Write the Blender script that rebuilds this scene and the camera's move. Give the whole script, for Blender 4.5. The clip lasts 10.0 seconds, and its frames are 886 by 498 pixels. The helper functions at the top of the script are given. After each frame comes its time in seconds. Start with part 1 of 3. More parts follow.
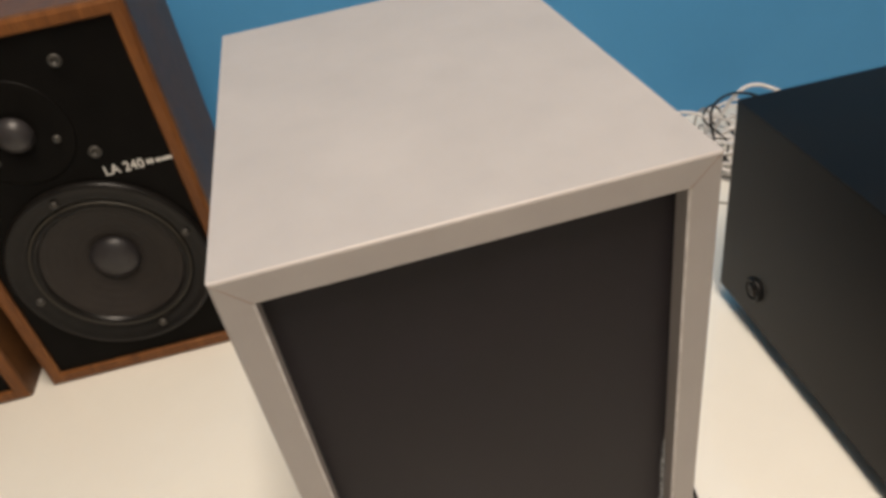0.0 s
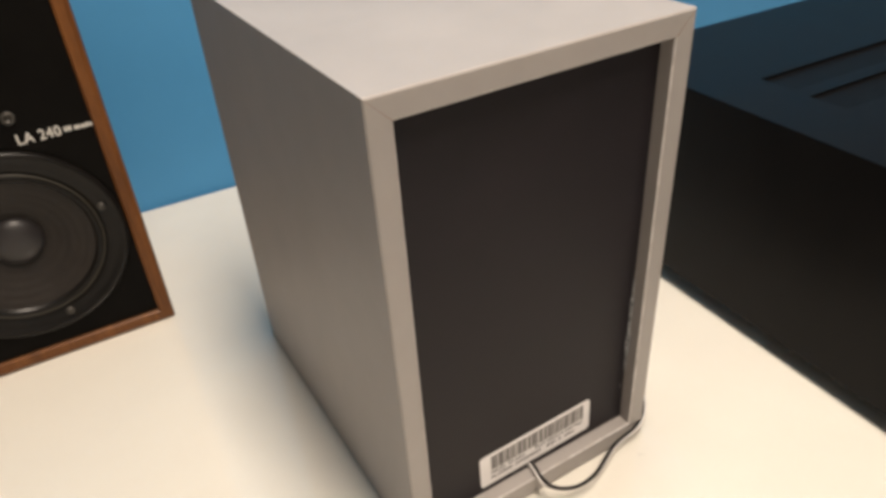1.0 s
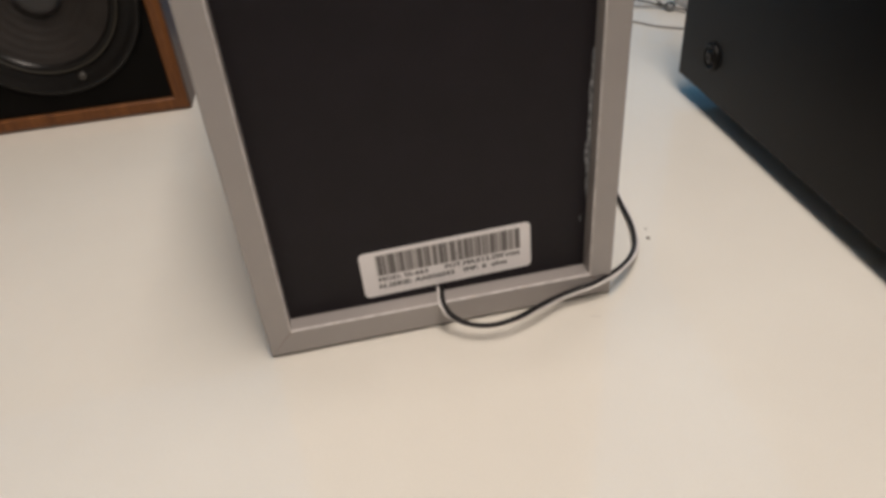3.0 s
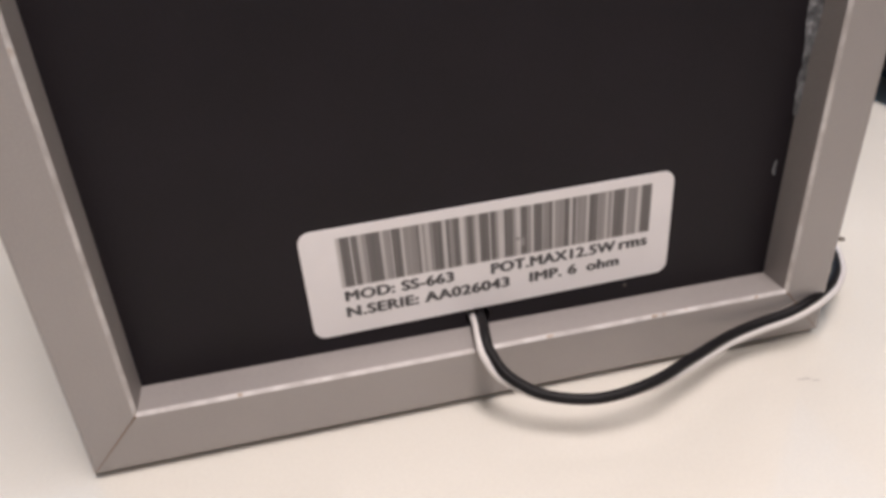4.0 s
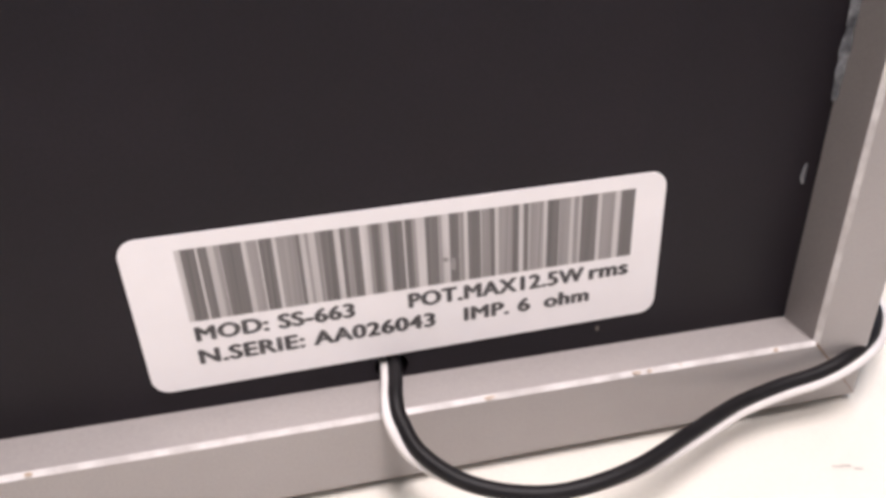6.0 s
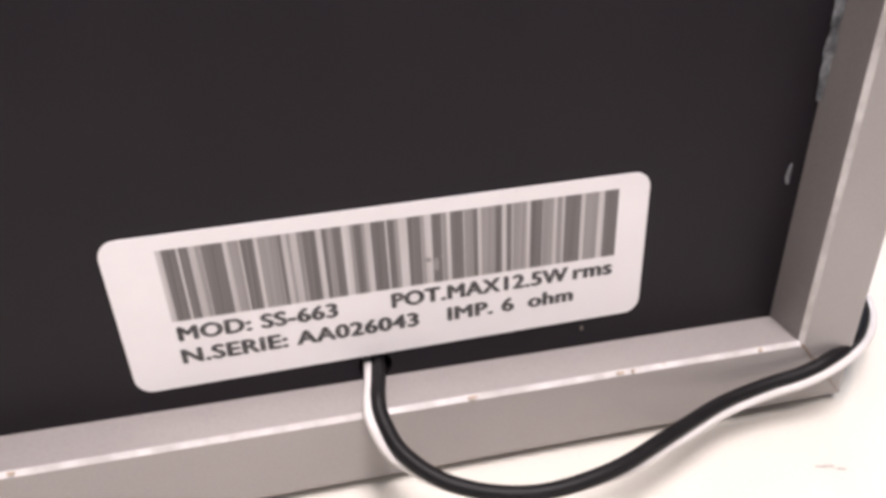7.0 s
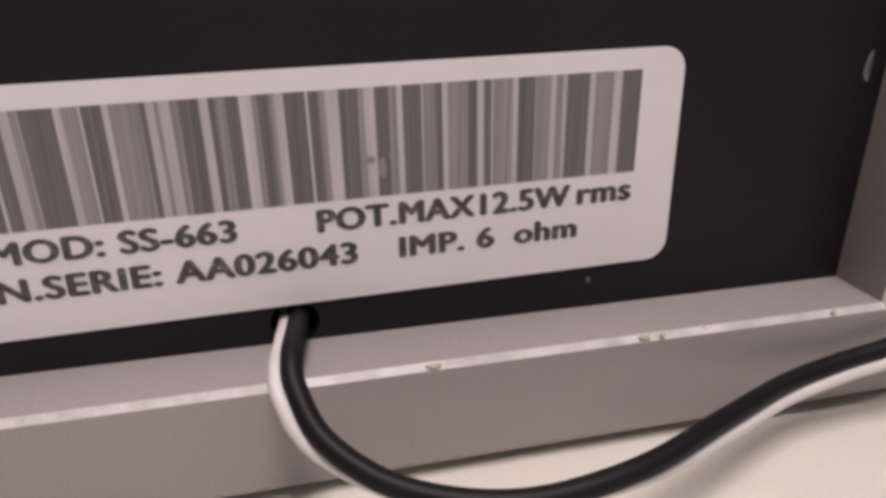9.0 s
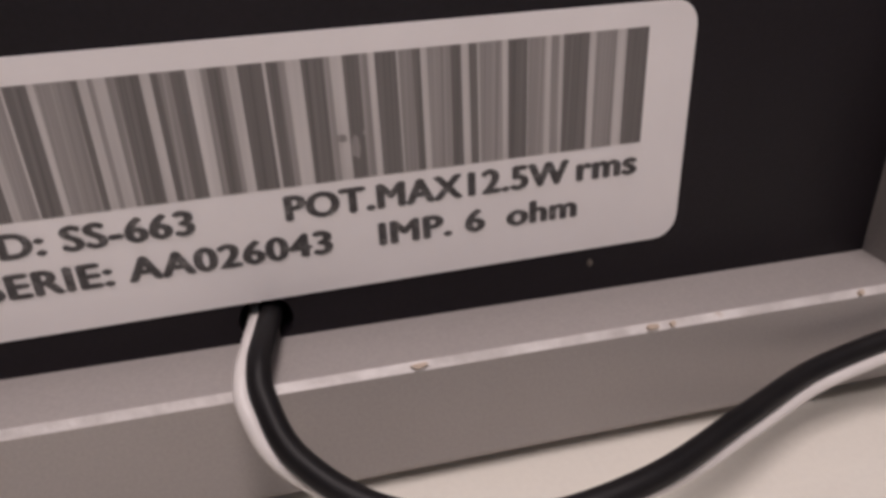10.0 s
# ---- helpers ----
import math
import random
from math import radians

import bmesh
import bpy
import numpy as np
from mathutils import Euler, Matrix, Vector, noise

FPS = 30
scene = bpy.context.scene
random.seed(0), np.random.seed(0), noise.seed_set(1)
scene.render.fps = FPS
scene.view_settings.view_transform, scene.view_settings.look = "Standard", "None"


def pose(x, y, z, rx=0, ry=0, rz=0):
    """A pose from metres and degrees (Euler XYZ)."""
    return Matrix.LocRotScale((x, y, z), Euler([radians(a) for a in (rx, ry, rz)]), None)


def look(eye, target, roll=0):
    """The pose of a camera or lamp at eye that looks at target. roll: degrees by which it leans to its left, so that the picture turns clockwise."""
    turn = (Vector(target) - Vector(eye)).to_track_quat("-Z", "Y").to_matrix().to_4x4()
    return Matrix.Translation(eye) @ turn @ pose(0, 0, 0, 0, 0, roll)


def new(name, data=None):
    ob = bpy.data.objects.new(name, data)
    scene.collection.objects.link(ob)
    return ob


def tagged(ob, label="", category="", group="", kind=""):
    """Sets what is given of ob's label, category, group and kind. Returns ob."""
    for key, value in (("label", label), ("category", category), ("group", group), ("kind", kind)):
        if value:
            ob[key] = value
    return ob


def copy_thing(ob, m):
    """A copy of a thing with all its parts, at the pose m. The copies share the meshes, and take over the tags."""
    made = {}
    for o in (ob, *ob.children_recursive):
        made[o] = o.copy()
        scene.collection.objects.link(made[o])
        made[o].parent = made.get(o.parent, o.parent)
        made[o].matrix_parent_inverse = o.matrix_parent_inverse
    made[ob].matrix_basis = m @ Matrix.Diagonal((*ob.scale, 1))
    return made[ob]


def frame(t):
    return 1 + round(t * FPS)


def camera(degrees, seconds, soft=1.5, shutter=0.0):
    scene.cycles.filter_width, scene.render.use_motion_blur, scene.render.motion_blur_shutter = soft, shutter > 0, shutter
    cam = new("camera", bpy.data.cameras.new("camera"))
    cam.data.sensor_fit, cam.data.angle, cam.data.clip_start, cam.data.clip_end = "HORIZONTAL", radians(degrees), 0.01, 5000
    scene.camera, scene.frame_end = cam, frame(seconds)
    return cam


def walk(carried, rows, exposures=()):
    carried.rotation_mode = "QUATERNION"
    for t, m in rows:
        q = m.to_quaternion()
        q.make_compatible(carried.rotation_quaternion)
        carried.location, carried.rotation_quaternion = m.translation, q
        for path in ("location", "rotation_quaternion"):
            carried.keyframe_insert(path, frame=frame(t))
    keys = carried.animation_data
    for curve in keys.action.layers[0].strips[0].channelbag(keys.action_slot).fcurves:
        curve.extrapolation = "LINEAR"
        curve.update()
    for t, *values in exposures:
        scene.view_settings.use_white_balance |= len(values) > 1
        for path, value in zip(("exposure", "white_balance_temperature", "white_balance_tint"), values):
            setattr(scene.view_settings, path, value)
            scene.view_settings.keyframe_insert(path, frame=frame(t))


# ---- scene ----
cam = camera(63.30, 10.0, soft=3.7)
PATH = [
    (0, (0.05857, -0.20836, 0.45759), (0.15224, 0.59445, -0.13125), -10.87),
    (0.3, (0.00323, -0.18545, 0.46627), (0.20883, 0.61557, -0.09595), -9.65),
    (0.5, (-0.04715, -0.19051, 0.48354), (0.25162, 0.57106, -0.09157), -9.44),
    (0.8, (-0.09173, -0.22494, 0.44661), (0.28712, 0.51489, -0.10937), -6.37),
    (1, (-0.10995, -0.25457, 0.42388), (0.29728, 0.47155, -0.13013), -4.01),
    (1.3, (-0.12364, -0.28632, 0.41545), (0.26275, 0.42597, -0.1705), -4.19),
    (1.5, (-0.12096, -0.31003, 0.41688), (0.25016, 0.41148, -0.16766), -4.3),
    (1.8, (-0.09205, -0.3513, 0.45391), (0.21597, 0.38959, -0.14292), -7.23),
    (2, (-0.05698, -0.3775, 0.45791), (0.21172, 0.37863, -0.13881), -7.87),
    (2.5, (0.04428, -0.40435, 0.37807), (0.20152, 0.3887, -0.21043), -6.3),
    (2.7, (0.05018, -0.37194, 0.33498), (0.18543, 0.42587, -0.25257), -5.82),
    (3, (0.05097, -0.29452, 0.26938), (0.17784, 0.50401, -0.31905), -5.0),
    (3.2, (0.05098, -0.23947, 0.2274), (0.19305, 0.56951, -0.34302), -5.58),
    (4.3, (0.06454, -0.1238, 0.11386), (0.25001, 0.7306, -0.37153), -2.28),
    (4.5, (0.07356, -0.1155, 0.11084), (0.24091, 0.74377, -0.37254), -3.0),
    (5, (0.07965, -0.0995, 0.09925), (0.27475, 0.77272, -0.34926), -1.61),
    (6.5, (0.08375, -0.0978, 0.09915), (0.27861, 0.76946, -0.35899), -1.1),
    (7, (0.08509, -0.09802, 0.10017), (0.27837, 0.76683, -0.36317), -1.13),
    (7.5, (0.07967, -0.09786, 0.09968), (0.27323, 0.75778, -0.38033), -1.63),
    (8, (0.06473, -0.07978, 0.07762), (0.33003, 0.78597, -0.34675), 0.45),
    (8.5, (0.06989, -0.07176, 0.0636), (0.37145, 0.79961, -0.3234), 0.4),
    (9, (0.09441, -0.07343, 0.06459), (0.32071, 0.81884, -0.3261), 0.15),
    (9.5, (0.09671, -0.06785, 0.06411), (0.30928, 0.82529, -0.33225), -2.9),
    (10, (0.09916, -0.06439, 0.06391), (0.31168, 0.80583, -0.38056), -1.33),
]
EXPOSURES = [
    (0.0, 0.0, 6550, 10), (0.6, 0.11, 6500, 10), (1.0, 0.22, 6550, 10), (2.0, 0.15, 6550, 10), (2.5, -0.06, 6350, 7), (3.0, -0.37, 6150, 12), (4.3, 0.25, 5700, 16),
    (5.0, 0.52, 5610, 17), (7.0, 0.62, 5610, 17), (8.0, 0.38, 5700, 19), (8.5, 0.12, 5750, 20), (9.5, -0.30, 5830, 21), (10.0, -0.39, 5830, 21),
]
walk(cam, [(t, look(eye, target, roll)) for t, eye, target, roll in PATH], EXPOSURES)

# ---------------------------------------------------------------- light and air
world = bpy.data.worlds.new("world")
scene.world = world
world.use_nodes = True
world.node_tree.nodes["Background"].inputs[0].default_value = (0.05, 0.055, 0.06, 1)
world.node_tree.nodes["Background"].inputs[1].default_value = 1.0

LAMP_AT = (0.16, -0.33, 1.66)
lamp_data = bpy.data.lights.new("ceiling_tube", "AREA")
lamp_data.shape, lamp_data.size, lamp_data.size_y, lamp_data.energy = "RECTANGLE", 0.36, 1.10, 29.0
lamp_data.color = (1.0, 0.85, 0.705)
lamp_ob = new("ceiling_tube", lamp_data)
lamp_ob.location = (LAMP_AT[0], LAMP_AT[1], LAMP_AT[2] - 0.075)


# ---------------------------------------------------------------- materials
def ramp(nodes, links, fac, stops):
    r = nodes.new("ShaderNodeValToRGB")
    r.color_ramp.elements[0].position, r.color_ramp.elements[0].color = stops[0][0], (*stops[0][1], 1)
    r.color_ramp.elements[1].position, r.color_ramp.elements[1].color = stops[-1][0], (*stops[-1][1], 1)
    for p, c in stops[1:-1]:
        e = r.color_ramp.elements.new(p)
        e.color = (*c, 1)
    links.new(fac, r.inputs[0])
    return r.outputs[0]


def surface(name, stops, rough=(0.4, 0.5), scale=40.0, stretch=(1, 1, 1), metal=0.0, bump=0.0,
            bump_scale=900.0, coat=0.0, detail=6.0, spec=0.5, grain=0.0, grain_scale=2500.0):
    """A noise-driven surface: broad colour changes, fine relief and grain."""
    m = bpy.data.materials.new(name)
    m.use_nodes = True
    n, l = m.node_tree.nodes, m.node_tree.links
    b = n["Principled BSDF"]
    co = n.new("ShaderNodeTexCoord")
    mp = n.new("ShaderNodeMapping")
    mp.inputs["Scale"].default_value = stretch
    l.new(co.outputs["Object"], mp.inputs[0])
    tx = n.new("ShaderNodeTexNoise")
    tx.inputs["Scale"].default_value, tx.inputs["Detail"].default_value = scale, detail
    tx.inputs["Roughness"].default_value = 0.62
    l.new(mp.outputs[0], tx.inputs["Vector"])
    col = ramp(n, l, tx.outputs[0], stops)
    fine = n.new("ShaderNodeTexNoise")
    fine.inputs["Scale"].default_value, fine.inputs["Detail"].default_value = grain_scale, 2.0
    l.new(mp.outputs[0], fine.inputs["Vector"])
    if grain:
        mix = n.new("ShaderNodeMix")
        mix.data_type, mix.blend_type = "RGBA", "MULTIPLY"
        mix.inputs[0].default_value = 1.0
        g = ramp(n, l, fine.outputs[0], [(0.3, (1 - grain,) * 3), (0.7, (1 + grain,) * 3)])
        l.new(col, mix.inputs[6])
        l.new(g, mix.inputs[7])
        col = mix.outputs[2]
    l.new(col, b.inputs["Base Color"])
    mr = n.new("ShaderNodeMapRange")
    mr.inputs["To Min"].default_value, mr.inputs["To Max"].default_value = rough
    l.new(tx.outputs[0], mr.inputs[0])
    l.new(mr.outputs[0], b.inputs["Roughness"])
    b.inputs["Metallic"].default_value = metal
    b.inputs["Specular IOR Level"].default_value = spec
    b.inputs["Coat Weight"].default_value = coat
    b.inputs["Coat Roughness"].default_value = 0.12
    if bump:
        bt = n.new("ShaderNodeTexNoise")
        bt.inputs["Scale"].default_value, bt.inputs["Detail"].default_value = bump_scale, 3.0
        l.new(mp.outputs[0], bt.inputs["Vector"])
        bp = n.new("ShaderNodeBump")
        bp.inputs["Strength"].default_value, bp.inputs["Distance"].default_value = bump, 0.0006
        l.new(bt.outputs[0], bp.inputs["Height"])
        l.new(bp.outputs[0], b.inputs["Normal"])
    return m


def wood(name, dark, mid, light, stretch=(14, 1.6, 1.2)):
    m = surface(name, [(0.25, dark), (0.5, mid), (0.75, light)], rough=(0.32, 0.5), scale=9, stretch=stretch,
                detail=9, bump=0.12, bump_scale=40, grain=0.18, grain_scale=70, spec=0.28)
    return m


M_table = surface("white_laminate", [(0.3, (0.76, 0.73, 0.66)), (0.7, (0.80, 0.775, 0.705))], rough=(0.05, 0.085), scale=7, bump=0.012,
                  bump_scale=260, coat=0.6, grain=0.02, grain_scale=1200)
M_wall = surface("blue_wall_paint", [(0.3, (0.058, 0.270, 0.54)), (0.7, (0.068, 0.295, 0.58))], rough=(0.55, 0.7), scale=5, bump=0.12, bump_scale=160)
M_plain = surface("white_wall_paint", [(0.3, (0.74, 0.72, 0.68)), (0.7, (0.80, 0.78, 0.74))], rough=(0.6, 0.75), scale=4, bump=0.1, bump_scale=120)
# brown tone chosen to cut the bounce light from the west
M_west = surface("unseen_dim_wall_brown", [(0.3, (0.27, 0.22, 0.16)), (0.7, (0.31, 0.255, 0.19))], rough=(0.6, 0.75), scale=4, bump=0.1, bump_scale=120)
M_floor = surface("floor_tiles_beige", [(0.3, (0.40, 0.36, 0.30)), (0.7, (0.50, 0.45, 0.38))], rough=(0.3, 0.45), scale=3)
M_silver = surface("silver_vinyl_wrap", [(0.3, (0.365, 0.338, 0.324)), (0.7, (0.405, 0.376, 0.361))], rough=(0.46, 0.56), scale=22, metal=0.15,
                   bump=0.05, bump_scale=1800, grain=0.06, grain_scale=2600)
M_worn = surface("worn_vinyl_edge", [(0.36, (0.50, 0.47, 0.455)), (0.52, (0.64, 0.61, 0.595)), (0.66, (0.78, 0.755, 0.74)), (0.74, (0.52, 0.42, 0.34))],
                 rough=(0.4, 0.6), scale=130, metal=0.1, bump=0.3, bump_scale=900)
M_seam = surface("raw_fibreboard", [(0.3, (0.20, 0.13, 0.08)), (0.7, (0.30, 0.20, 0.12))], rough=(0.8, 0.9), scale=300)
M_chip = surface("rubbed_brown_chip", [(0.3, (0.44, 0.34, 0.25)), (0.7, (0.60, 0.50, 0.41))], rough=(0.7, 0.9), scale=500)
M_panel = surface("black_hardboard", [(0.3, (0.0102, 0.0079, 0.0104)), (0.7, (0.0146, 0.0114, 0.0150))], rough=(0.42, 0.6), spec=0.24, scale=35, bump=0.10,
                  bump_scale=1500, grain=0.12, grain_scale=1800)
M_black = surface("black_plastic", [(0.3, (0.007, 0.007, 0.007)), (0.7, (0.011, 0.010, 0.010))], spec=0.13, rough=(0.34, 0.46), scale=60, bump=0.05)
M_baffle = surface("black_baffle_paint", [(0.3, (0.0038, 0.0034, 0.0031)), (0.7, (0.0062, 0.0056, 0.005))], spec=0.06, rough=(0.40, 0.50), scale=30, bump=0.1, bump_scale=1300)
M_cone = surface("grey_paper_cone", [(0.3, (0.017, 0.0138, 0.0120)), (0.7, (0.025, 0.0205, 0.0178))], spec=0.3, rough=(0.5, 0.65), scale=60, bump=0.15, bump_scale=700)
M_cap = surface("grey_dust_cap", [(0.3, (0.020, 0.018, 0.019)), (0.7, (0.028, 0.025, 0.026))], rough=(0.35, 0.45), scale=60)
M_rubber = surface("black_rubber", [(0.3, (0.006, 0.0053, 0.0048)), (0.7, (0.010, 0.0088, 0.008))], spec=0.22, rough=(0.26, 0.36), scale=80)
M_ring = surface("tan_glue_ring", [(0.3, (0.026, 0.022, 0.015)), (0.7, (0.042, 0.036, 0.025))], rough=(0.5, 0.6), scale=90)
M_amp = surface("black_enamelled_steel", [(0.3, (0.0045, 0.0043, 0.0045)), (0.7, (0.0072, 0.0066, 0.0064))], spec=0.125, rough=(0.3, 0.37), scale=20, bump=0.10,
                bump_scale=1600)
# near-black slot floor, stands in for the darkness inside the vents
M_vent = surface("vent_slot_dark", [(0.3, (0.004, 0.004, 0.0045)), (0.7, (0.007, 0.007, 0.0075))], spec=0.10, rough=(0.36, 0.45), scale=90, bump=0.25, bump_scale=2200)
M_face = surface("dark_brushed_aluminium", [(0.3, (0.12, 0.112, 0.10)), (0.7, (0.16, 0.15, 0.135))], rough=(0.36, 0.46), scale=60, stretch=(0.6, 1, 14), metal=0.55,
                 bump=0.05, bump_scale=300)
M_bolt = surface("dark_screw_steel", [(0.3, (0.016, 0.014, 0.014)), (0.7, (0.035, 0.031, 0.029))], rough=(0.3, 0.45), scale=200, metal=0.8)
M_steel = surface("dull_grey_screw", [(0.3, (0.045, 0.042, 0.038)), (0.7, (0.085, 0.08, 0.072))], rough=(0.4, 0.5), scale=200, metal=0.5)
M_label = surface("white_paper_label", [(0.3, (0.86, 0.83, 0.835)), (0.7, (0.91, 0.88, 0.885))], rough=(0.42, 0.55), scale=60, bump=0.05, bump_scale=700)
M_ink = surface("printed_black_ink", [(0.35, (0.045, 0.042, 0.045)), (0.55, (0.09, 0.085, 0.086)), (0.70, (0.22, 0.21, 0.21))], rough=(0.5, 0.6), scale=900)
M_bar = surface("fine_line_print_dark", [(0.3, (0.125, 0.115, 0.112)), (0.7, (0.20, 0.187, 0.182))], rough=(0.5, 0.6), scale=10, stretch=(380, 1, 1.5), detail=1)
M_bar2 = surface("fine_line_print_pale", [(0.3, (0.24, 0.225, 0.22)), (0.7, (0.37, 0.345, 0.34))], rough=(0.5, 0.6), scale=10, stretch=(380, 1, 1.5), detail=1)
M_bar3 = surface("smudged_print_ground", [(0.3, (0.44, 0.415, 0.41)), (0.7, (0.66, 0.63, 0.625))], rough=(0.5, 0.6), scale=10, stretch=(60, 1, 2), detail=2)
M_wire_b = surface("black_cable_sheath", [(0.3, (0.008, 0.007, 0.008)), (0.7, (0.013, 0.012, 0.013))], spec=0.22, rough=(0.45, 0.55), scale=150)
M_wire_w = surface("white_cable_sheath", [(0.3, (0.70, 0.67, 0.65)), (0.7, (0.80, 0.77, 0.75))], rough=(0.35, 0.45), scale=150)
M_wire_g = surface("grey_cable_sheath", [(0.3, (0.22, 0.21, 0.20)), (0.7, (0.32, 0.31, 0.30))], rough=(0.35, 0.45), scale=150)
M_glue = surface("dried_glue_smear", [(0.35, (0.05, 0.052, 0.058)), (0.55, (0.20, 0.205, 0.22)), (0.70, (0.55, 0.55, 0.57))], rough=(0.25, 0.5), scale=300, bump=0.4, bump_scale=500)
M_print = surface("white_screen_print", [(0.3, (0.62, 0.60, 0.56)), (0.7, (0.72, 0.70, 0.66))], rough=(0.5, 0.6), scale=200)
M_walnut = wood("walnut_veneer", (0.075, 0.032, 0.012), (0.105, 0.046, 0.017), (0.135, 0.060, 0.023))
M_walnut_edge = wood("rubbed_walnut_edge", (0.080, 0.028, 0.008), (0.155, 0.057, 0.015), (0.220, 0.086, 0.023))
M_crumb = surface("grey_crumb", [(0.3, (0.10, 0.085, 0.07)), (0.7, (0.22, 0.19, 0.16))], rough=(0.6, 0.8), scale=300)
M_scuff = surface("grey_pencil_scuff", [(0.3, (0.36, 0.34, 0.31)), (0.7, (0.56, 0.53, 0.49))], rough=(0.4, 0.6), scale=400)
M_tie = surface("green_black_twist_tie", [(0.3, (0.02, 0.022, 0.02)), (0.7, (0.035, 0.04, 0.035))], rough=(0.4, 0.5), scale=200)
M_leg = surface("white_powder_coat", [(0.3, (0.68, 0.67, 0.65)), (0.7, (0.75, 0.74, 0.72))], rough=(0.35, 0.45), scale=40)
M_glow = bpy.data.materials.new("lamp_diffuser")
M_glow.use_nodes = True
M_glow.node_tree.nodes["Principled BSDF"].inputs["Base Color"].default_value = (0.85, 0.84, 0.8, 1)
M_glow.node_tree.nodes["Principled BSDF"].inputs["Emission Color"].default_value = (1.0, 0.85, 0.705, 1)
M_glow.node_tree.nodes["Principled BSDF"].inputs["Emission Strength"].default_value = 6.0


# ---------------------------------------------------------------- shape tools
def part(name, bm, mats, parent=None, label="", smooth=False):
    me = bpy.data.meshes.new(name)
    bmesh.ops.recalc_face_normals(bm, faces=bm.faces)
    if smooth:
        for f in bm.faces:
            f.smooth = True
    bm.to_mesh(me)
    bm.free()
    for m in (mats if isinstance(mats, (list, tuple)) else [mats]):
        me.materials.append(m)
    ob = new(name, me)
    if parent:
        ob.parent = parent
    if label:
        tagged(ob, label)
    return ob


def thing(name, at, label, category, group="", kind=""):
    ob = new(name)
    ob.empty_display_size = 0.05
    ob.location = at
    return tagged(ob, label, category, group, kind)


def box(lo, hi, bevel=0.0, segments=2, bm=None):
    bm = bm or bmesh.new()
    made = bmesh.ops.create_cube(bm, size=1)["verts"]
    for v in made:
        v.co = Vector([lo[i] + (v.co[i] + 0.5) * (hi[i] - lo[i]) for i in range(3)])
    if bevel:
        edges = list({e for v in made for e in v.link_edges})
        bmesh.ops.bevel(bm, geom=edges, offset=bevel, segments=segments, profile=0.5, affect="EDGES")
    return bm


def lathe(profile, centre, axis="y", steps=48):
    """Turns (radius, along) pairs round an axis through centre."""
    bm = bmesh.new()
    rings = []
    for r, a in profile:
        ring = []
        for k in range(steps if r > 1e-6 else 1):
            c, s = r * math.cos(2 * math.pi * k / steps), r * math.sin(2 * math.pi * k / steps)
            p = {"y": (c, a, s), "z": (c, s, a), "x": (a, c, s)}[axis]
            ring.append(bm.verts.new(Vector(centre) + Vector(p)))
        rings.append(ring)
    for p, q in zip(rings, rings[1:]):
        for k in range(steps):
            a, b = p[k % len(p)], p[(k + 1) % len(p)]
            c, d = q[(k + 1) % len(q)], q[k % len(q)]
            face = [v for i, v in enumerate((a, b, c, d)) if v not in (a, b, c, d)[:i]]
            if len(face) > 2:
                bm.faces.new(face)
    return bm


def spline(points, per=10):
    """A smooth line through the points."""
    p = [np.array(q, float) for q in points]
    p = [2 * p[0] - p[1]] + p + [2 * p[-1] - p[-2]]
    out = []
    for i in range(1, len(p) - 2):
        for k in range(per):
            t = k / per
            out.append(0.5 * (2 * p[i] + (p[i + 1] - p[i - 1]) * t + (2 * p[i - 1] - 5 * p[i] + 4 * p[i + 1] - p[i + 2]) * t * t
                              + (3 * p[i] - p[i - 1] - 3 * p[i + 1] + p[i + 2]) * t ** 3))
    return out + [p[-2]]


def tube(line, radius, bm=None, steps=10):
    bm = bm or bmesh.new()
    line = [Vector(q) for q in line]
    side, rings = None, []
    for i, c in enumerate(line):
        way = (line[min(i + 1, len(line) - 1)] - line[max(i - 1, 0)]).normalized()
        side = (side - way * side.dot(way)).normalized() if side else way.orthogonal().normalized()
        up = way.cross(side)
        rings.append([bm.verts.new(c + radius * (math.cos(2 * math.pi * k / steps) * side + math.sin(2 * math.pi * k / steps) * up)) for k in range(steps)])
    for p, q in zip(rings, rings[1:]):
        for k in range(steps):
            bm.faces.new((p[k], p[(k + 1) % steps], q[(k + 1) % steps], q[k]))
    bm.faces.new(rings[0])
    bm.faces.new(rings[-1])
    return bm


def board(length, depth, t, place, round_edge=0.0012, chip=0.0008, start=1.0, end=1.0):
    """A mitred cabinet board; place turns (along, back, inward) into a point; start and end slant the mitres. Face slot 1 is the rubbed inner edge."""
    b = round_edge
    prof = [(b, 0), (b * 0.3, b * 0.3), (0, b), (0, t - chip), (chip, t), (depth - b, t), (depth, t - b), (depth, b), (depth - b, 0)]
    bm = bmesh.new()
    a = [bm.verts.new(place(z * start, y, z)) for y, z in prof]
    e = [bm.verts.new(place(length - z * end, y, z)) for y, z in prof]
    for k in range(len(prof)):
        j = (k + 1) % len(prof)
        f = bm.faces.new((a[k], a[j], e[j], e[k]))
        if k == 3:
            f.material_index = 1
    bm.faces.new(a)
    bm.faces.new(list(reversed(e)))
    return bm


